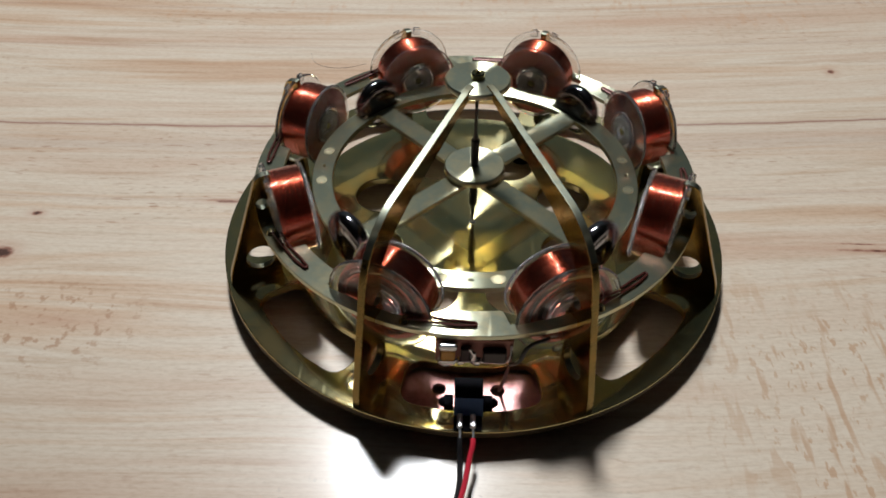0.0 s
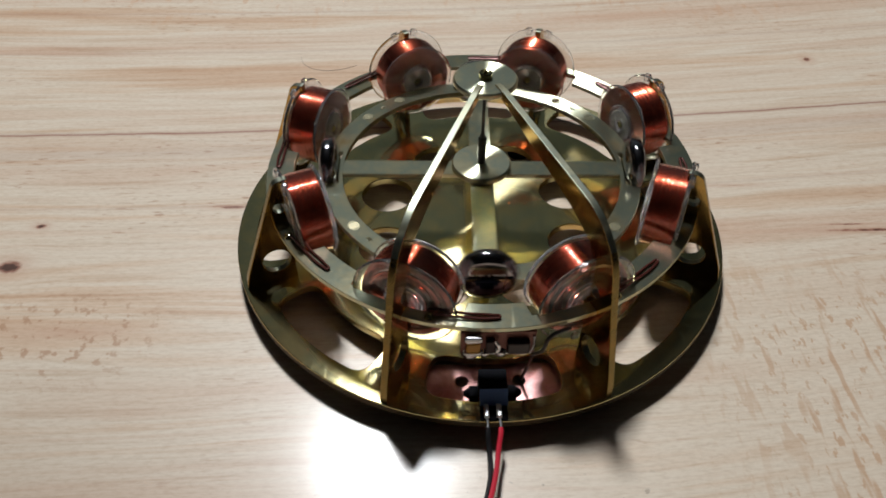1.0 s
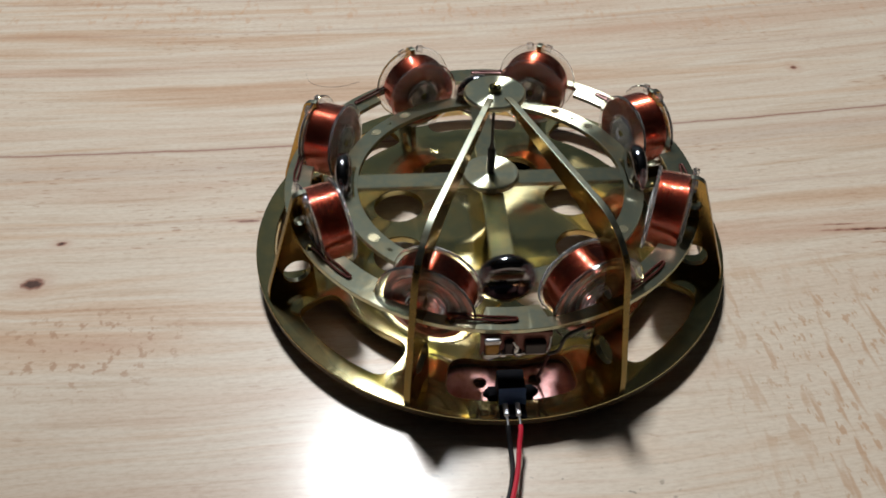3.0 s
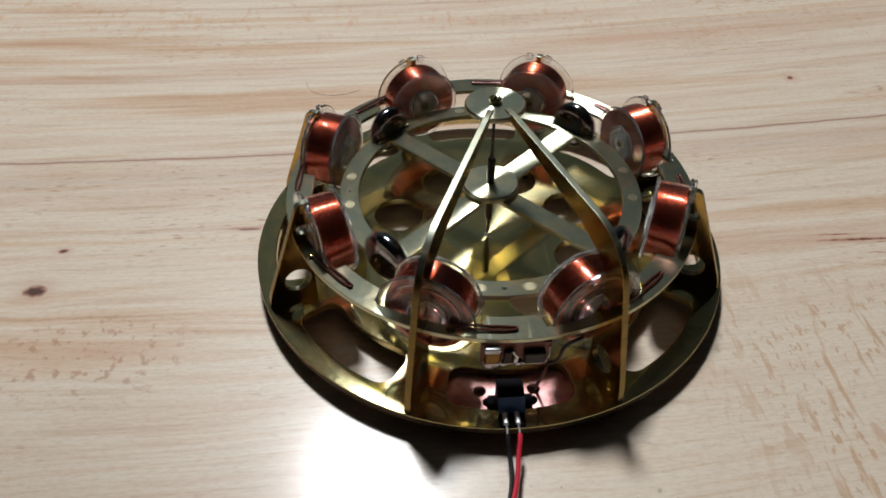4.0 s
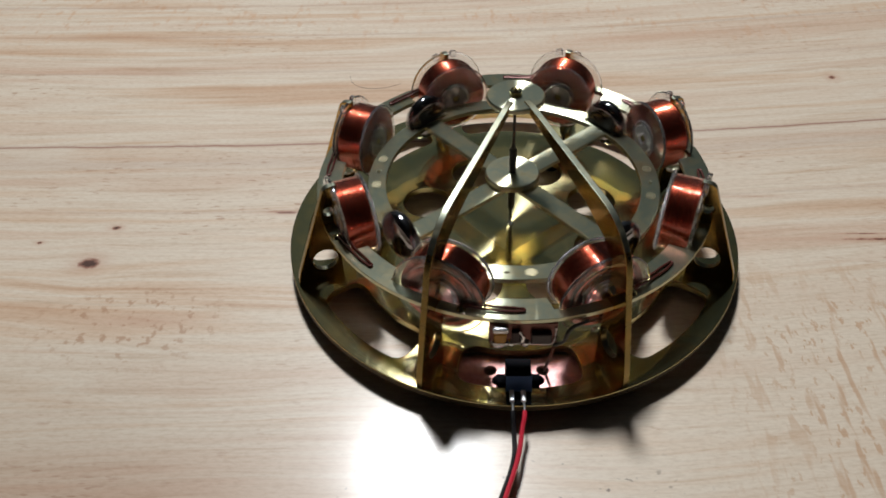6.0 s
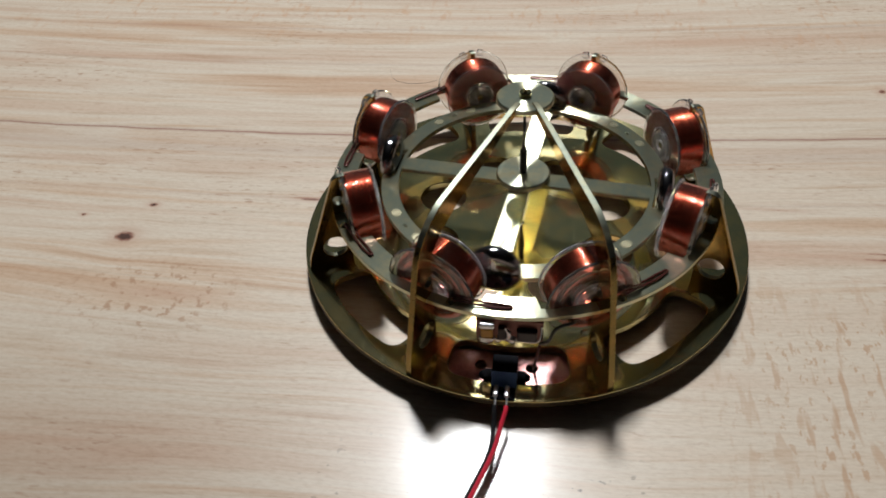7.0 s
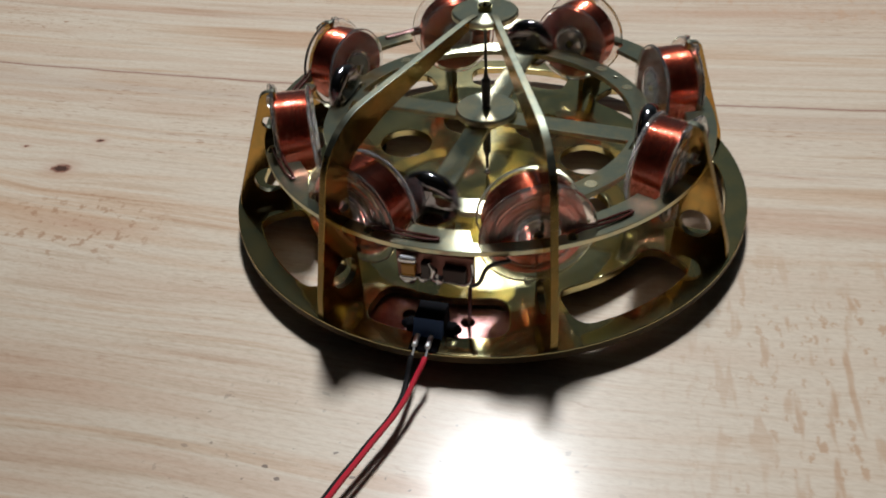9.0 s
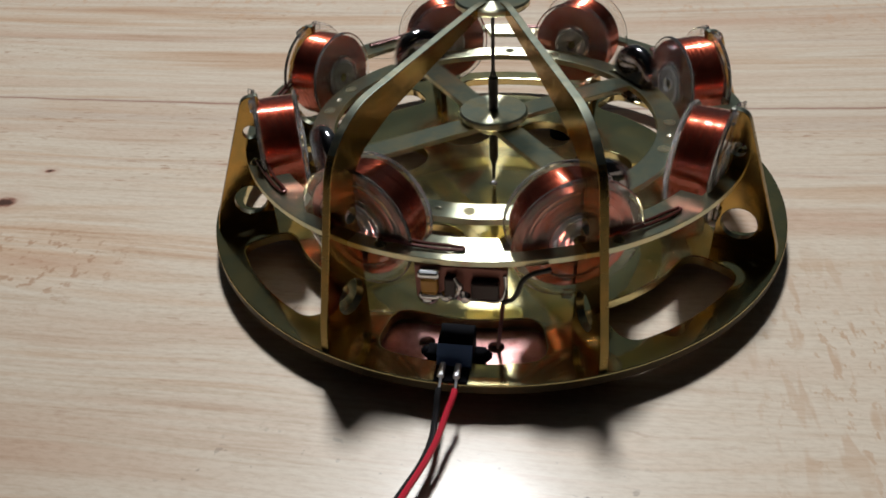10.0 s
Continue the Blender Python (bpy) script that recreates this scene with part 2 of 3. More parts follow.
    near = calc("POWER", 2.718, calc("MULTIPLY", calc("ADD", calc("MULTIPLY", cx, cx), calc("MULTIPLY", cy, cy)), -1.0))
    cf = calc("MULTIPLY", calc("MULTIPLY", step(curl.outputs["Fac"], 0.56, 0.63), step(near, 0.15, 0.7)), 0.6)
    col = blend("MIX", col, (0.36, 0.19, 0.10), cf)
    # small dark specks of worn lacquer in front
    speckle = noise_tex(nodes, links, 5.0 / U, 2.0, 0.5, (0.8, 1, 1))
    worn_here = calc("MULTIPLY", calc("MULTIPLY", step(px, -4.5, -2.5), step(px, 4.0, 2.0)), step(py, -6.2, -7.2))
    sf = calc("MULTIPLY", calc("MULTIPLY", step(speckle.outputs["Fac"], 0.66, 0.71), worn_here), 0.75)
    col = blend("MIX", col, (0.09, 0.06, 0.045), sf)
    # darker and slightly browner towards the front left corner
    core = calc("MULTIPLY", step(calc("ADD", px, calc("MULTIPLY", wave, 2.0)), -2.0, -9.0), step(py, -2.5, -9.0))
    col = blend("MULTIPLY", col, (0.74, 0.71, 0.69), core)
    # the long red growth line with a flush of colour in front of it, and fainter ones
    line, tremble = None, noise_tex(nodes, links, 1.3 / U, 3.0, 0.6, (0.5, 0.3, 1))
    jitter = calc("MULTIPLY", calc("SUBTRACT", tremble.outputs["Fac"], 0.5), 0.14)
    for ly, width, amount in LINES:
        off = calc("SUBTRACT", calc("ADD", calc("ADD", calc("ADD", py, rise), jitter), calc("MULTIPLY", wave, 0.4)), ly)
        f = calc("MULTIPLY", calc("POWER", 2.718, calc("MULTIPLY", calc("ABSOLUTE", off), -1.0 / width)), amount)
        line = f if line is None else calc("MAXIMUM", line, f)
    worn = noise_tex(nodes, links, 0.8 / U, 3.0, 0.6, (0.5, 1, 1))
    col = blend("MIX", col, (0.26, 0.11, 0.075), calc("MULTIPLY", line, step(worn.outputs["Fac"], 0.08, 0.42)))
    rag = noise_tex(nodes, links, 6.0 / U, 3.0, 0.6)
    heart = calc("MULTIPLY", heart, calc("ADD", calc("MULTIPLY", rag.outputs["Fac"], 1.2), 0.4))
    col = blend("MIX", col, (0.42, 0.19, 0.11), calc("MULTIPLY", calc("POWER", heart, 0.4), 0.5))
    col = blend("MIX", col, (0.22, 0.075, 0.045), calc("MULTIPLY", step(heart, 0.30, 0.5), 0.8))
    col = blend("MIX", col, (0.055, 0.024, 0.016), calc("MULTIPLY", step(heart, 0.5, 0.72), 0.9))
    b.inputs["Specular IOR Level"].default_value = 0.3
    b.inputs["Coat Weight"].default_value, b.inputs["Coat Roughness"].default_value = 0.5, 0.18
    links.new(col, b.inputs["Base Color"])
    rr = nodes.new("ShaderNodeMapRange")
    rr.inputs["To Min"].default_value, rr.inputs["To Max"].default_value = 0.34, 0.5
    links.new(mid, rr.inputs["Value"])
    links.new(rr.outputs["Result"], b.inputs["Roughness"])
    bump(nodes, links, calc("ADD", mid, calc("MULTIPLY", pf, -1.0)), b, 0.10, 0.0003)
    return m


KNOTS = ((-10.87, 0.54, 0.10, 1.7, 0.7), (-11.12, -0.87, 0.23, 1.35, 0.85), (-12.79, -0.05, 0.07, 1.5, 0.6), (11.3, 8.05, 0.17, 0.9, 0.62),
         (9.9, -0.1, 0.07, 20.0, 0.62), (9.3, 0.12, 0.035, 22.0, 0.55), (6.9, 1.7, 0.05, 14.0, 0.35), (-6.2, 1.15, 0.08, 6.0, 0.6), (-9.0, -2.9, 0.12, 7.0, 0.22))
LINES = ((4.40, 0.046, 1.0), (3.5, 0.5, 0.22), (8.9, 0.05, 0.25), (1.2, 0.05, 0.2), (11.6, 0.06, 0.3), (14.2, 0.06, 0.35), (17.5, 0.08, 0.4))
WOOD = [(0.30, (0.54, 0.355, 0.23)), (0.41, (0.62, 0.47, 0.34)), (0.49, (0.67, 0.57, 0.45)), (0.56, (0.63, 0.50, 0.38)), (0.68, (0.57, 0.395, 0.28))]
WOOD_TOP = wood()


# ---- mesh helpers: plans are in units, meshes in metres ----
def add(name, mesh, mat, parent=None, m=None, label="", smooth=18):
    if not mesh.materials:
        mesh.materials.append(mat)
        mesh.shade_smooth()
        mesh.set_sharp_from_angle(angle=radians(smooth))
    ob = new(name, mesh)
    ob.parent = parent
    if m is not None:
        ob.matrix_basis = m
    if label:
        tagged(ob, label)
    return ob


def upose(x, y, z, rx=0, ry=0, rz=0):
    return pose(x * U, y * U, z * U, rx, ry, rz)


def mesh_of(bm, name):
    bmesh.ops.recalc_face_normals(bm, faces=bm.faces)
    me = bpy.data.meshes.new(name)
    bm.to_mesh(me)
    bm.free()
    return me


def lathe(name, profile, seg=64, closed=False):
    """Turns (r, z) points about z; points with r = 0 close on the axis."""
    bm = bmesh.new()
    rings = []
    for r, z in profile:
        if r < 1e-6:
            rings.append([bm.verts.new((0, 0, z * U))])
        else:
            rings.append([bm.verts.new((r * U * math.cos(2 * math.pi * k / seg), r * U * math.sin(2 * math.pi * k / seg), z * U)) for k in range(seg)])
    pairs = list(zip(rings, rings[1:])) + ([(rings[-1], rings[0])] if closed else [])
    for a, b in pairs:
        for k in range(seg):
            n = (k + 1) % seg
            if len(a) == 1 and len(b) == 1:
                continue
            if len(a) == 1:
                bm.faces.new((a[0], b[k], b[n]))
            elif len(b) == 1:
                bm.faces.new((a[k], a[n], b[0]))
            else:
                bm.faces.new((a[k], a[n], b[n], b[k]))
    return mesh_of(bm, name)


def plate(name, loops, thick, bevel=0.012):
    """A flat sheet in the xy plane, from z = 0 down by its thickness, cut from outlines (the first) and holes."""
    cu = bpy.data.curves.new(name, "CURVE")
    cu.dimensions, cu.fill_mode = "2D", "BOTH"
    cu.extrude, cu.bevel_depth, cu.bevel_resolution, cu.offset = (thick / 2 - bevel) * U, bevel * U, 1, -bevel * U
    for pts in loops:
        sp = cu.splines.new("POLY")
        sp.points.add(len(pts) - 1)
        for p, (x, y) in zip(sp.points, pts):
            p.co = (x * U, y * U, 0, 1)
        sp.use_cyclic_u = True
    ob = bpy.data.objects.new(name, cu)
    scene.collection.objects.link(ob)
    bpy.context.view_layer.update()
    me = bpy.data.meshes.new_from_object(ob.evaluated_get(bpy.context.evaluated_depsgraph_get()))
    bpy.data.objects.remove(ob)
    bpy.data.curves.remove(cu)
    bm = bmesh.new()
    bm.from_mesh(me)
    bmesh.ops.remove_doubles(bm, verts=bm.verts, dist=0.0005 * U)
    bm.to_mesh(me)
    bm.free()
    me.transform(Matrix.Translation((0, 0, -thick / 2 * U)))
    me.materials.clear()
    me.name = name
    return me


def circle(cx, cy, r, n=40):
    return [(cx + r * math.cos(2 * math.pi * k / n), cy + r * math.sin(2 * math.pi * k / n)) for k in range(n)]


def rounded(pts, radius, n=5):
    """Rounds the corners of a closed outline; radius is one number or one for each corner."""
    out = []
    for k, p in enumerate(pts):
        rad = radius if isinstance(radius, (int, float)) else radius[k]
        p, a, b = Vector(p), Vector(pts[k - 1]), Vector(pts[(k + 1) % len(pts)])
        u, v = (a - p), (b - p)
        ra = min(rad, u.length * 0.49, v.length * 0.49)
        if ra < 1e-4:
            out.append(tuple(p))
            continue
        s, e = p + u.normalized() * ra, p + v.normalized() * ra
        for i in range(n + 1):
            t = i / n
            out.append(tuple(s * (1 - t) ** 2 + p * 2 * t * (1 - t) + e * t * t))
    return out


def arc(r, a, b, n):
    """Points on a circle from bearing a to b (degrees from the front, counterclockwise from above)."""
    return [(r * math.sin(radians(a + (b - a) * k / n)), -r * math.cos(radians(a + (b - a) * k / n))) for k in range(n + 1)]


def tube(name, pts, r, seg=8, smooth_steps=6):
    """A wire through points, rounded by a spline."""
    cu = bpy.data.curves.new(name, "CURVE")
    cu.dimensions, cu.bevel_depth, cu.bevel_resolution, cu.resolution_u, cu.use_fill_caps = "3D", r * U, seg // 4, smooth_steps, True
    sp = cu.splines.new("BEZIER")
    sp.bezier_points.add(len(pts) - 1)
    for p, co in zip(sp.bezier_points, pts):
        p.co = Vector(co) * U
        p.handle_left_type = p.handle_right_type = "AUTO"
    ob = bpy.data.objects.new(name, cu)
    scene.collection.objects.link(ob)
    bpy.context.view_layer.update()
    me = bpy.data.meshes.new_from_object(ob.evaluated_get(bpy.context.evaluated_depsgraph_get()))
    bpy.data.objects.remove(ob)
    bpy.data.curves.remove(cu)
    me.materials.clear()
    return me


def box(name, x0, x1, y0, y1, z0, z1, bevel=0.02):
    bm = bmesh.new()
    bmesh.ops.create_cube(bm, size=1.0, matrix=Matrix.Translation(((x0 + x1) / 2 * U, (y0 + y1) / 2 * U, (z0 + z1) / 2 * U)) @ Matrix.Diagonal(((x1 - x0) * U, (y1 - y0) * U, (z1 - z0) * U, 1)))
    if bevel:
        bmesh.ops.bevel(bm, geom=bm.edges, offset=bevel * U, segments=2, affect="EDGES", profile=0.5)
    return mesh_of(bm, name)


def prism(name, loop, z0, z1):
    bm = bmesh.new()
    lo, hi = [[bm.verts.new((x * U, y * U, z * U)) for x, y in loop] for z in (z0, z1)]
    bm.faces.new(lo[::-1])
    bm.faces.new(hi)
    for k in range(len(loop)):
        n = (k + 1) % len(loop)
        bm.faces.new((lo[k], lo[n], hi[n], hi[k]))
    return mesh_of(bm, name)


# ---- the room and the table ----
def room():
    # unseen room added round the table; near-black surfaces keep the fill low
    half, far, top, low = 2.4, 1.5, 1.85, -0.75
    for name, x0, x1, y0, y1, z0, z1 in (
        ("floor", -half, half, -half, far, low - 0.1, low), ("ceiling", -half, half, -half, far, top, top + 0.1),
        ("wall_north", -half, half, far, far + 0.1, low, top), ("wall_south", -half, half, -half - 0.1, -half, low, top),
        ("wall_east", half, half + 0.1, -half, far, low, top), ("wall_west", -half - 0.1, -half, -half, far, low, top)):
        me = box(name, x0 / U, x1 / U, y0 / U, y1 / U, z0 / U, z1 / U, 0)
        tagged(add(name, me, {"ceiling": CEILING, "wall_north": REFLECT_WALL}.get(name, WALL)), "plain unseen matt painted " + name.split("_")[0] + " of the room", name.split("_")[0], kind="structure")


def table():
    t = tagged(new("table"), "table with a pale lacquered wood top and dark knots", "table")
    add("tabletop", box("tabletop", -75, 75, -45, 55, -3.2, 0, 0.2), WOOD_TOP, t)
    leg = box("leg", -3, 3, -3, 3, -0.75 / U, -3.2, 0.2)
    for x, y in ((-69, -39), (69, -39), (-69, 49), (69, 49)):
        add("leg", leg, WOOD_TOP, t, upose(x, y, 0))


# ---- the motor ----
def base_plate(motor):
    loops = [circle(0, 0, 5.73, 180)]
    for k in range(8):
        a = 45 * k
        inner, outer = arc(4.27, a - 16.5, a + 16.5, 1), arc(5.27, a + 15.4, a - 15.4, 1)
        outline = [inner[0], *arc(4.27, a - 6.5, a + 6.5, 6), inner[1], outer[0], *arc(5.27, a + 7.0, a - 7.0, 6), outer[1]]
        corner = [0.4, *[0] * 7, 0.4]
        loops.append(rounded(outline, corner + corner, 8))
        b = radians(a + 22.5)
        loops.append(circle(2.4 * math.sin(b), -2.4 * math.cos(b), 0.63, 40))
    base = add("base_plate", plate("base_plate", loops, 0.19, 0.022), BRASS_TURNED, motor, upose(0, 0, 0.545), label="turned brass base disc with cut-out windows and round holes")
    base.data.materials.append(BRASS_SHADED)  # shade on the outer edge and underside is painted in near-black brass
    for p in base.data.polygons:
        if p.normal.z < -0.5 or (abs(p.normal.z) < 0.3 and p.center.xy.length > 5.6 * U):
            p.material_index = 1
    foot = lathe("foot", [(0, 0.0), (0.3, 0.0), (0.32, -0.2), (0.3, -0.355), (0, -0.355)], 24)
    for k in range(4):
        b = radians(67.5 + 90 * k)
        add("foot", foot, BLACK, base, upose(3.5 * math.sin(b), -3.5 * math.cos(b), -0.19))


def upright(mesh, bearing):
    """A sheet drawn as (radius, height) stood up on a bearing from the centre."""
    return pose(0, 0, 0, 0, 0, bearing) @ Matrix(((0, 0, 1, 0), (-1, 0, 0, 0), (0, 1, 0, 0), (0, 0, 0, 1)))


SHEET = 0.14


def sawn(ob):
    """Gives the cut edges of a sheet a sawn finish; light on the top edges is painted as a paler tone."""
    me = ob.data
    if len(me.materials) == 1:
        me.materials.append(BRASS_EDGE_SHADED)
        me.materials.append(BRASS_EDGE_LIT)
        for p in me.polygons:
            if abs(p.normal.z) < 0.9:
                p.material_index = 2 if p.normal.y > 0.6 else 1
    return ob


def brackets(motor):
    low = rounded([(5.66, 0.54), (5.61, 0.85), (4.70, 3.22), (4.40, 3.25), (4.40, 2.95), (4.53, 2.8), (4.53, 0.54)], [0.02, 0.3, 0.14, 0.06, 0.05, 0.1, 0.02])
    me = plate("bracket", [low, circle(4.66, 2.55, 0.13, 20), circle(4.92, 1.13, 0.31, 30)], SHEET)
    me.transform(Matrix.Translation((0, 0, SHEET / 2 * U)))
    for k in range(2, 8):
        a = -22.5 + 45 * k
        sawn(add("bracket", me, BRASS_BROWN_REFLECT, motor, upright(me, a)))
    tall = rounded([(5.66, 0.54), (5.61, 0.9), (4.92, 3.62), (4.22, 4.16), (0.62, 4.47), (0.34, 4.46), (0.34, 4.31), (0.7, 4.27), (3.4, 3.72), (4.25, 3.40), (4.53, 3.0), (4.53, 0.54)],
                   [0.02, 0.3, 0.5, 0.45, 0.1, 0.02, 0.02, 0.1, 0.3, 0.3, 0.3, 0.02])
    arm = plate("arm", [tall, circle(4.66, 2.55, 0.13, 20), circle(4.92, 1.13, 0.31, 30)], SHEET)
    arm.transform(Matrix.Translation((0, 0, SHEET / 2 * U)))
    for a, lean in ((-22.4, 0.0), (22.8, 1.4)):  # one arm leans a little outward
        sawn(add("arm", arm, BRASS_BROWN_REFLECT, motor, upright(arm, a) @ pose(0, 0, 0, lean, 0, 0), "tall brass arm bent inward to the top disc"))


def stator(motor):
    outline = arc(4.82, 0, 360 - 2, 179)
    inner = []
    for k in range(8):
        a = 45 * k
        inner += arc(4.22, a - 7.2, a + 7.2, 8) + arc(4.56, a + 8.2, a + 36.8, 12)
    ring = add("coil_ring", plate("coil_ring", [outline, inner], 0.11), BRASS_RING, motor, upose(0, 0, 2.18), "flat brass ring carrying the coils")
    for k in range(8):
        a = 45 * k

        def at(r, b, z):
            return (r * math.sin(radians(a + b)), -r * math.cos(radians(a + b)), z)

        pts = [at(4.66, -17.0, 2.10), at(4.66, -14.5, 2.25), at(4.62, -8, 2.23), at(4.61, -1, 2.22), at(4.57, 0.6, 2.22), at(4.53, -1, 2.22), at(4.52, -8, 2.23), at(4.50, -13.5, 2.26), at(4.50, -16.5, 2.2)]
        add("lead_wire", tube("lead_wire", pts, 0.027), ENAMEL, motor, label="brown enamelled lead wire loop")
        add("solder_joint", lathe("solder_joint", [(0, 0.09), (0.05, 0.08), (0.085, 0.03), (0.1, 0), (0, 0)], 14), BRASS_POLISHED, motor, upose(*at(4.68, -15.5, 2.181)))
    return ring


def coils(motor):
    ri, ro, fr = 3.72, 4.52, 1.055
    width = ro - ri

    def flange(z, ridged, fr):
        h, p = 0.075, 0.018
        ridges = [(0.40, z), (0.43, z - p), (0.47, z)]
        if ridged:
            ridges += [(0.70, z), (0.73, z - p), (0.78, z)]
        rim = [(fr - 0.03, z), (fr, z + 0.025), (fr, z + h - 0.025), (fr - 0.03, z + h)]
        back = [(r, 2 * z + h - q) for r, q in reversed(ridges)]
        return [(0.13, z)] + ridges + rim + back + [(0.13, z + h)]

    inner, outer = lathe("flange", flange(0, False, 0.955), 72, True), lathe("flange", flange(width - 0.075, True, 1.055), 72, True)
    core = lathe("core", [(0.40, 0.07), (0.40, width - 0.07), (0.34, width - 0.07), (0.34, 0.07)], 40, True)
    hub_in, hub_out = (lathe("hub", [(0.12, a), (0.33, a), (0.36, b), (0.30, c), (0.22, b), (0.15, c), (0.12, b)], 36, True) for a, b, c in ((0.02, -0.012, -0.03), (width - 0.02, width + 0.012, width + 0.035)))
    turns, w0, w1 = 30, 0.085, width - 0.085
    layers = [0.42 + 0.44 * k / 22 for k in range(23)]  # the ends of the wire layers
    prof = [(r, w0 + (0.014 if k % 2 else 0.0)) for k, r in enumerate(layers)]
    step = (w1 - w0) / turns
    rng = random.Random(4)
    for k in range(turns):
        r = 0.878 + rng.uniform(-0.004, 0.004) - 0.012 * abs(k / turns - 0.5)
        prof += [(r + 0.009 * math.sin(math.pi * u), w0 + step * (k + u)) for u in (0.06, 0.35, 0.65, 0.94)]
    prof += [(r, w1 - (0.014 if k % 2 else 0.0)) for k, r in reversed(list(enumerate(layers)))]
    winding = lathe("winding", prof, 72, True)
    screw = lathe("screw", [(0, -0.0), (0.07, 0.0), (0.09, 0.02), (0.09, width + 0.0), (0.0, width + 0.0)], 20)
    tab = box("tab", -0.09, 0.09, 0.90, 1.075, width - 0.02, width + 0.05, 0.02)
    for k in range(8):
        a = 22.5 + 45 * k
        m = pose(0, 0, 0, 0, 0, a) @ upose(0, -ri, 2.2) @ pose(0, 0, 0, 90, 0, 0)
        bobbin = add("bobbin", inner, CLEAR, motor, m, "clear plastic bobbin wound with copper wire")
        bobbin.visible_shadow = False
        for nm, me, mat, lab in (("flange", outer, CLEAR, ""), ("core", core, FROSTED, ""), ("hub", hub_in, FROSTED, ""), ("hub", hub_out, FROSTED, ""), ("winding", winding, COPPER, "reddish copper wire winding"), ("screw", screw, BRASS_POLISHED, "")):
            o = add(nm, me, mat, bobbin, label=lab, smooth=75 if nm == "winding" else 30)
            if mat in (CLEAR, FROSTED) and me is not outer:
                o.visible_shadow = False
        for turn in (-16, 14, 172):
            add("tab", tab, CLEAR, bobbin, pose(0, 0, 0, 0, 0, turn)).visible_shadow = False


def top_bearing(motor):
    disc = add("top_disc", lathe("top_disc", [(0, 4.30), (0.64, 4.30), (0.67, 4.33), (0.67, 4.40), (0.64, 4.43), (0.2, 4.43), (0.0, 4.43)], 72), BRASS_DISC, motor, label="round brass top disc")
    add("screw", lathe("screw", [(0, 4.60), (0.03, 4.60), (0.05, 4.54), (0.12, 4.56), (0.14, 4.54), (0.14, 4.43), (0.0, 4.43)], 24), BRASS_POLISHED, disc)
    add("bearing", lathe("bearing", [(0, 4.1), (0.05, 4.1), (0.09, 4.16), (0.12, 4.3), (0, 4.3)], 24), STEEL_DARK, disc)
    add("jewel", lathe("jewel", [(0, 0.575), (0.03, 0.60), (0.06, 0.59), (0.08, 0.548), (0.0, 0.548)], 24), CLEAR, motor, label="small clear pivot jewel")


ROTOR_Z = 2.08


def rotor(motor):
    outer, out_r, in_r = [], 3.58, 3.14
    for k in range(4):
        a = 90 * k
        outer += arc(3.24, a - 9.8, a + 9.8, 10) + arc(out_r, a + 10.5, a + 79.5, 30)
    rivet_at = [(3.37 * math.sin(radians(a)), -3.37 * math.cos(radians(a))) for k in range(4) for a in (90 * k + 36, 90 * k + 54)]
    holes = [circle(3.36 * math.sin(radians(a)), -3.36 * math.cos(radians(a)), 0.045, 12) for a in (45, 135, 225, 315)]
    ring = add("rotor", plate("rotor", [outer, arc(in_r, 0, 358, 119)] + holes, 0.13), BRASS_RING, motor, upose(0, 0, ROTOR_Z), "spinning brass rotor wheel with four magnets")
    add("hub", lathe("hub", [(0, 0.17), (0.64, 0.17), (0.67, 0.14), (0.67, 0.04), (0.64, 0.01), (0.36, 0.005), (0.34, -0.22), (0.30, -0.25), (0, -0.25)], 64), BRASS_DISC, ring)
    pts = [(0, 2.15), (0.035, 2.12), (0.035, 1.0), (0.05, 0.93), (0.06, 0.86), (0.095, 0.82), (0.095, 0.18), (0.09, -0.3), (0.09, -0.95), (0.075, -0.99), (0.04, -1.1), (0.035, -1.4), (0, -1.5)]
    add("pivot_needle", lathe("pivot_needle", pts, 20), STEEL_DARK, ring, label="dark steel pivot needle")
    spoke = plate("spoke", [[(-0.25, -0.34), (0.25, -0.34), (0.25, -3.16), (-0.25, -3.16)]], 0.11)
    mr, mt = 0.62, 0.38
    mag = lathe("magnet", [(0, 0), (mr - 0.20, 0), (mr - 0.09, 0.03), (mr - 0.02, 0.09), (mr, 0.15), (mr, mt - 0.15), (mr - 0.02, mt - 0.09), (mr - 0.09, mt - 0.03), (mr - 0.20, mt), (0, mt)], 40)
    for k in range(4):
        add("spoke", spoke, BRASS_RING, ring, pose(0, 0, -0.004 * U, 0, 0, 90 * k))
        add("magnet", mag, NICKEL, ring, pose(0, 0, 0, 0, 0, 90 * k) @ upose(0, -3.25, 0.08) @ pose(0, 0, 0, 90, 0, 0), "dark nickel-plated round magnet", 50)
    riv = lathe("rivet", [(0, 0.010), (0.12, 0.010), (0.125, -0.02), (0, -0.02)], 20)
    for x, y in rivet_at:
        add("rivet", riv, RIVET, ring, upose(x, y, 0))
    return ring


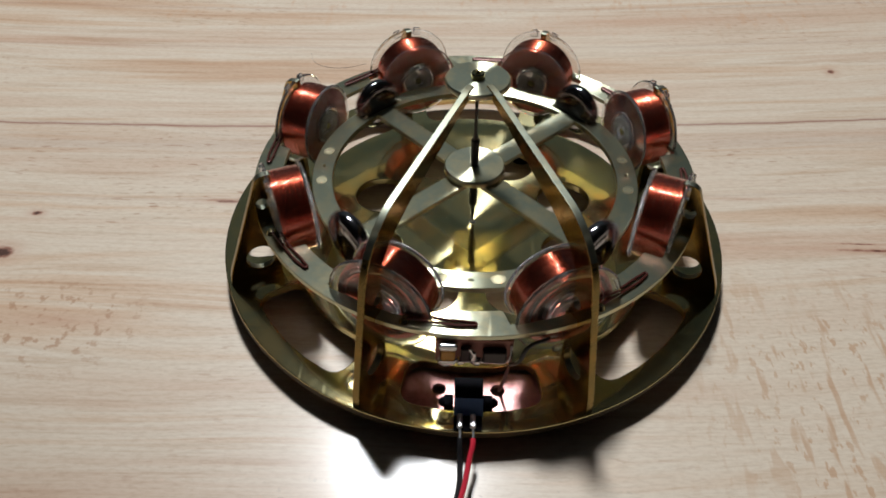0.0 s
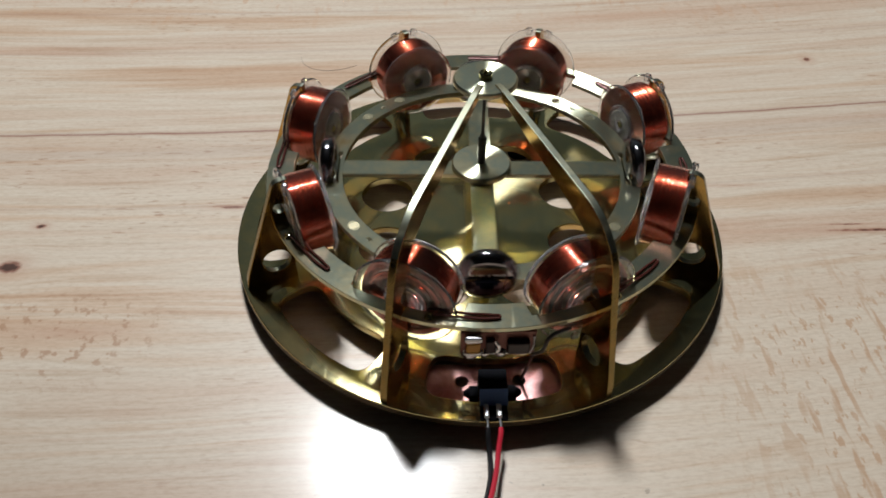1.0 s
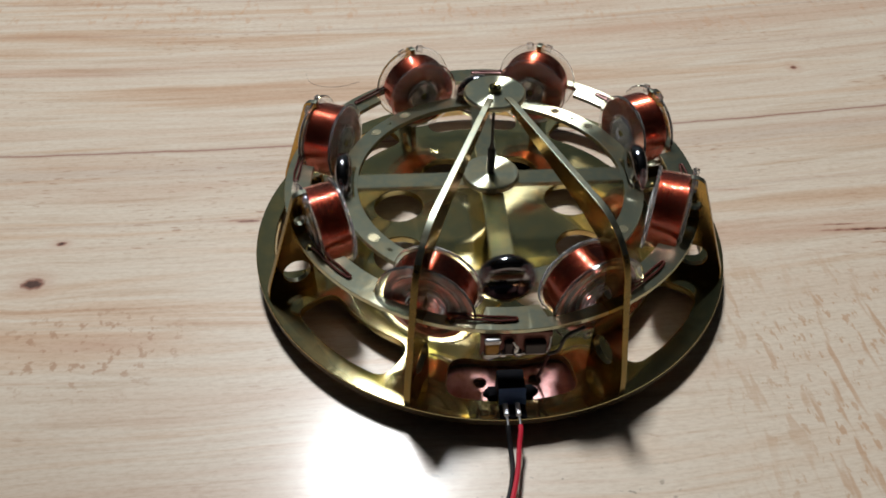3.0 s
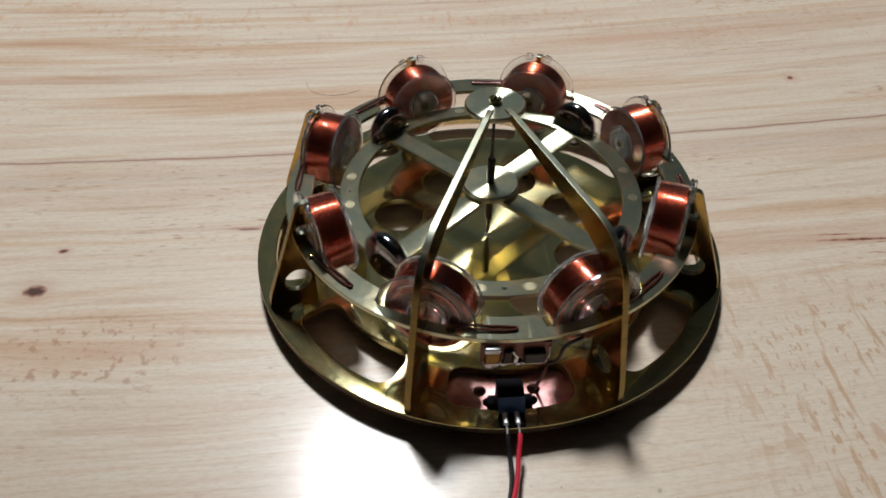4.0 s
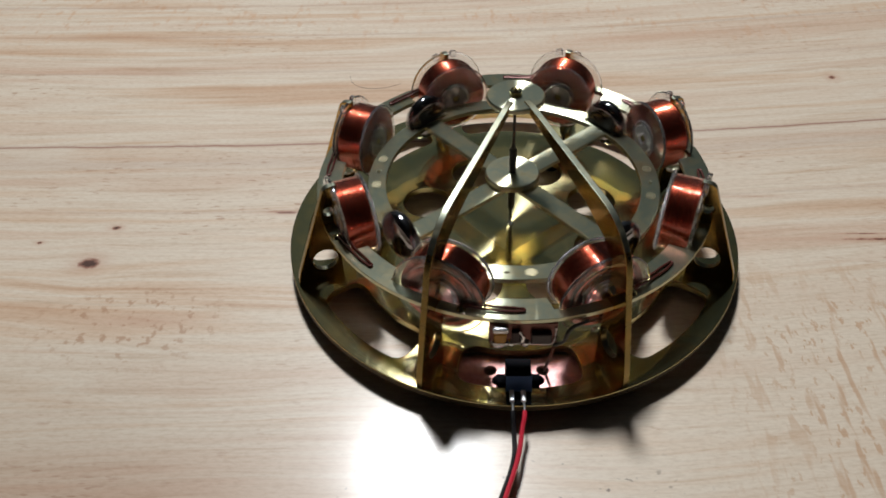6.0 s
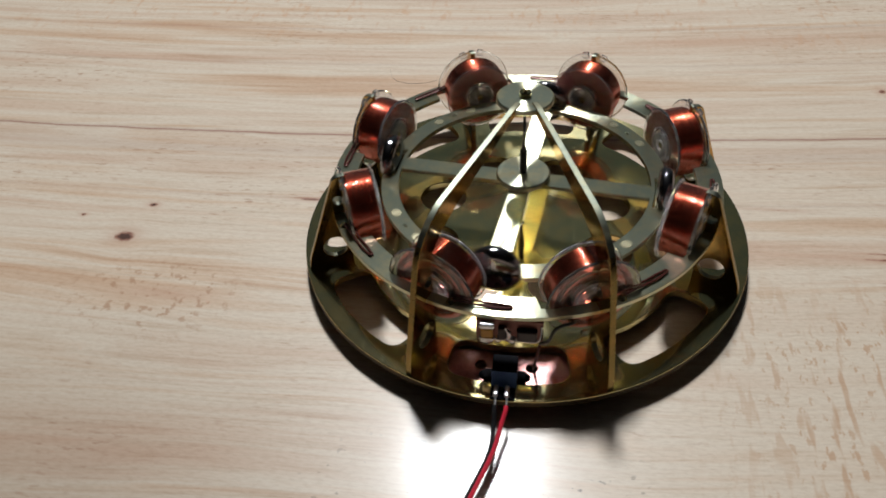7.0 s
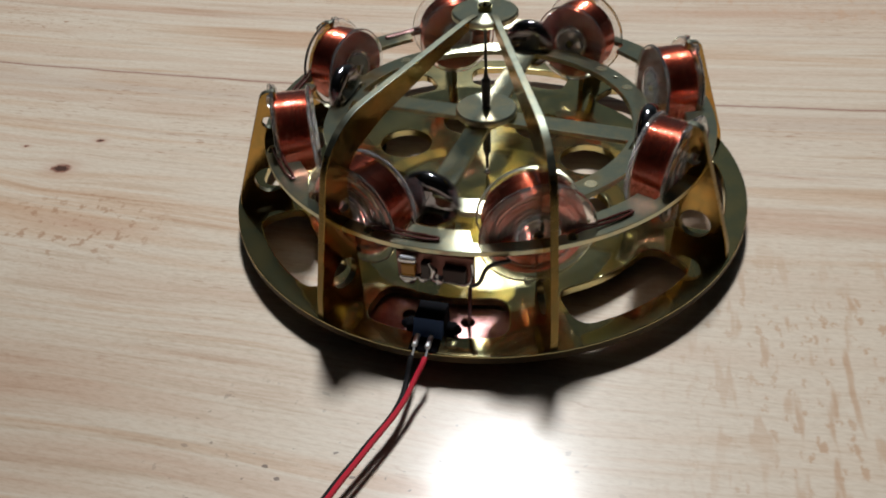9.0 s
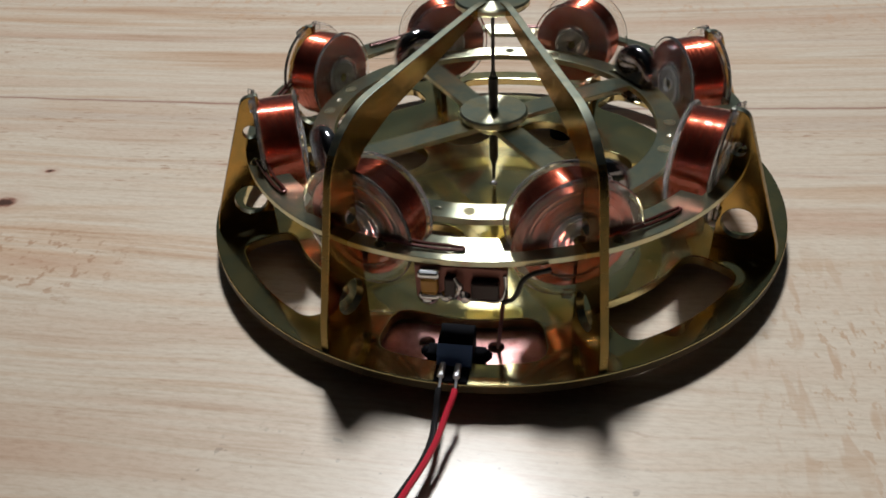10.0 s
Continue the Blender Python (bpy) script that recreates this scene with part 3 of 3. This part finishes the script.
def electrics(motor):
    board = add("circuit_board", plate("circuit_board", [rounded([(-1.5, -4.2), (1.5, -4.2), (1.35, -5.4), (-1.35, -5.4)], 0.1), circle(0.52, -4.62, 0.13, 20), circle(-0.62, -4.62, 0.13, 20)], 0.1), BOARD, motor, upose(0, 0, 0.3), "bare copper circuit board")
    plug = add("connector", box("connector", -0.32, 0.22, -5.21, -4.75, 0.3, 0.88), BLACK, motor, label="black two-pin plug connector")
    wedge = prism("face", [(0.87, -5.212), (0.60, -5.40), (0.56, -5.40), (0.56, -5.212)], -0.32, 0.22)
    wedge.transform(Matrix(((0, 0, 1, 0), (0, 1, 0, 0), (1, 0, 0, 0), (0, 0, 0, 1))))
    wedge.flip_normals()
    add("face", wedge, FACE, plug, label="glossy sloping front face with a blue sheen in its colour")
    add("housing", box("housing", -0.32, 0.20, -5.72, -5.405, 0.55, 0.60, 0.015), BLACK, plug)
    for s, px in ((-1, -0.205), (1, 0.035)):
        add("ear", box("ear", -0.05 + s * 0.37 - 0.09, -0.05 + s * 0.37 + 0.09, -5.20, -4.95, 0.3, 0.62), BLACK, plug)
        add("knob", lathe("knob", [(0, 0), (0.10, 0), (0.10, 0.05), (0.04, 0.12), (0, 0.12)], 16), BLACK, plug, upose(-0.05 + s * 0.44, -5.08, 0.55) @ pose(0, 0, 0, 0, 90 * s, 0))
        pin = add("pin", box("pin", px - 0.055, px + 0.055, -5.70, -5.40, 0.605, 0.68, 0.03), PIN, plug, label="tinned metal pin")
        add("bare_end", tube("bare_end", [(px, -5.68, 0.64), (px + 0.01, -5.80, 0.62), (px + 0.005, -5.95, 0.6)], 0.022), PIN, pin)
    strip = add("component_strip", box("component_strip", -0.68, 0.72, -4.80, -4.72, 1.42, 2.05), STRIP, motor, label="small copper strip with soldered parts")
    add("capacitor", box("capacitor", -0.58, -0.32, -4.93, -4.802, 1.62, 1.86, 0.03), AMBER, strip, label="amber surface-mount component")
    add("solder", box("solder", -0.62, -0.28, -4.95, -4.802, 1.88, 2.02, 0.05), SOLDER, strip)
    add("solder", box("solder", -0.62, -0.30, -4.94, -4.802, 1.47, 1.60, 0.05), SOLDER, strip)
    add("solder", lathe("solder", [(0, 0.12), (0.07, 0.1), (0.13, 0.04), (0.16, 0), (0, 0)], 14), SOLDER, strip, upose(-0.5, -4.80, 1.44) @ pose(0, 0, 0, 90, 0, 0))
    add("solder", lathe("solder", [(0, 0.1), (0.05, 0.08), (0.09, 0.03), (0.11, 0), (0, 0)], 14), SOLDER, strip, upose(-0.22, -4.80, 1.47) @ pose(0, 0, 0, 90, 0, 0))
    add("solder_strand", tube("solder_strand", [(0.03, -4.86, 1.48), (-0.02, -4.94, 1.62), (0.02, -4.95, 1.78), (-0.06, -4.90, 1.93)], 0.035), SOLDER, strip)
    add("solder_track", tube("solder_track", [(-0.2, -4.81, 1.46), (0.3, -4.81, 1.45), (0.62, -4.81, 1.47), (0.68, -4.81, 1.6), (0.68, -4.81, 1.95)], 0.03), SOLDER, strip)
    for x, z in ((0.08, 1.48), (-0.04, 1.66)):
        add("solder", lathe("solder", [(0, 0.1), (0.06, 0.09), (0.09, 0.04), (0.11, 0), (0, 0)], 12), SOLDER, strip, upose(x, -4.80, z) @ pose(0, 0, 0, 90, 0, 0))
    add("diode", box("diode", 0.18, 0.60, -4.94, -4.802, 1.56, 1.86, 0.03), DIODE, strip)
    add("resistor", box("resistor", -0.22, -0.04, -4.92, -4.802, 1.56, 1.9, 0.03), DIODE, strip)
    add("jumper_wire", tube("jumper_wire", [(0.55, -4.62, 0.3), (0.60, -4.75, 0.8), (0.66, -4.9, 1.46)], 0.035), ENAMEL, motor)
    add("jumper_wire", tube("jumper_wire", [(0.66, -4.88, 1.48), (0.82, -4.92, 1.62), (0.98, -4.84, 1.95), (1.35, -4.72, 2.05)], 0.04), BLACK_WIRE, motor)


def cable():
    c = tagged(new("power_cable"), "pair of thin black and red wires running off over the table", "cable")
    c.matrix_basis = upose(0, -6.0, 0)
    red = [(0.04, 0.10, 0.61), (0.035, 0.0, 0.60), (-0.02, -0.25, 0.53), (-0.12, -0.8, 0.44), (-0.41, -1.7, 0.42), (-0.74, -2.66, 0.38), (-1.4, -5.0, 0.2), (-2.2, -10, 0.06), (-3.4, -22, 0.06)]
    black = [(-0.2, 0.10, 0.61), (-0.2, 0.0, 0.58), (-0.19, -0.25, 0.45), (-0.21, -0.8, 0.36), (-0.5, -1.7, 0.34), (-0.84, -2.66, 0.30), (-1.51, -5.0, 0.12), (-2.32, -10, 0.06), (-3.55, -22, 0.06)]
    add("red_wire", tube("red_wire", red, 0.05), RED_WIRE, c)
    add("black_wire", tube("black_wire", black, 0.05), BLACK_WIRE, c)


def thread():
    t = tagged(new("thread"), "fine curled dark fibre lying on the table", "thread")
    t.matrix_basis = upose(-4.7, 7.2, 0)
    add("fibre", tube("fibre", [(x + 4.7, y - 7.2, 0.006) for x, y in FIBRE], 0.006, 4), FIBRE_GREY, t)


FIBRE = ((-5.27, 8.64), (-5.04, 8.01), (-4.58, 7.74), (-4.03, 7.73), (-3.41, 7.99))
room()
table()
thread()
motor = tagged(new("electric_motor"), "open brass magnet motor with eight copper coils on a table", "motor")
base_plate(motor)
brackets(motor)
stator(motor)
coils(motor)
top_bearing(motor)
wheel = rotor(motor)
electrics(motor)
cable()

TURNS = ((0, 44), (1, -91.8), (2.5, -292.7), (4.5, -563.5), (5.5, -700.8), (7.5, -975.7), (9, -1177), (10, -1314.5))


def motions():
    rows = []
    for k in range(51):
        t = 0.2 * k
        a = float(np.interp(t, [p[0] for p in TURNS], [p[1] for p in TURNS]))
        rows.append((t, upose(0, 0, ROTOR_Z, 0, 0, a)))
    walk(wheel, rows)


motions()
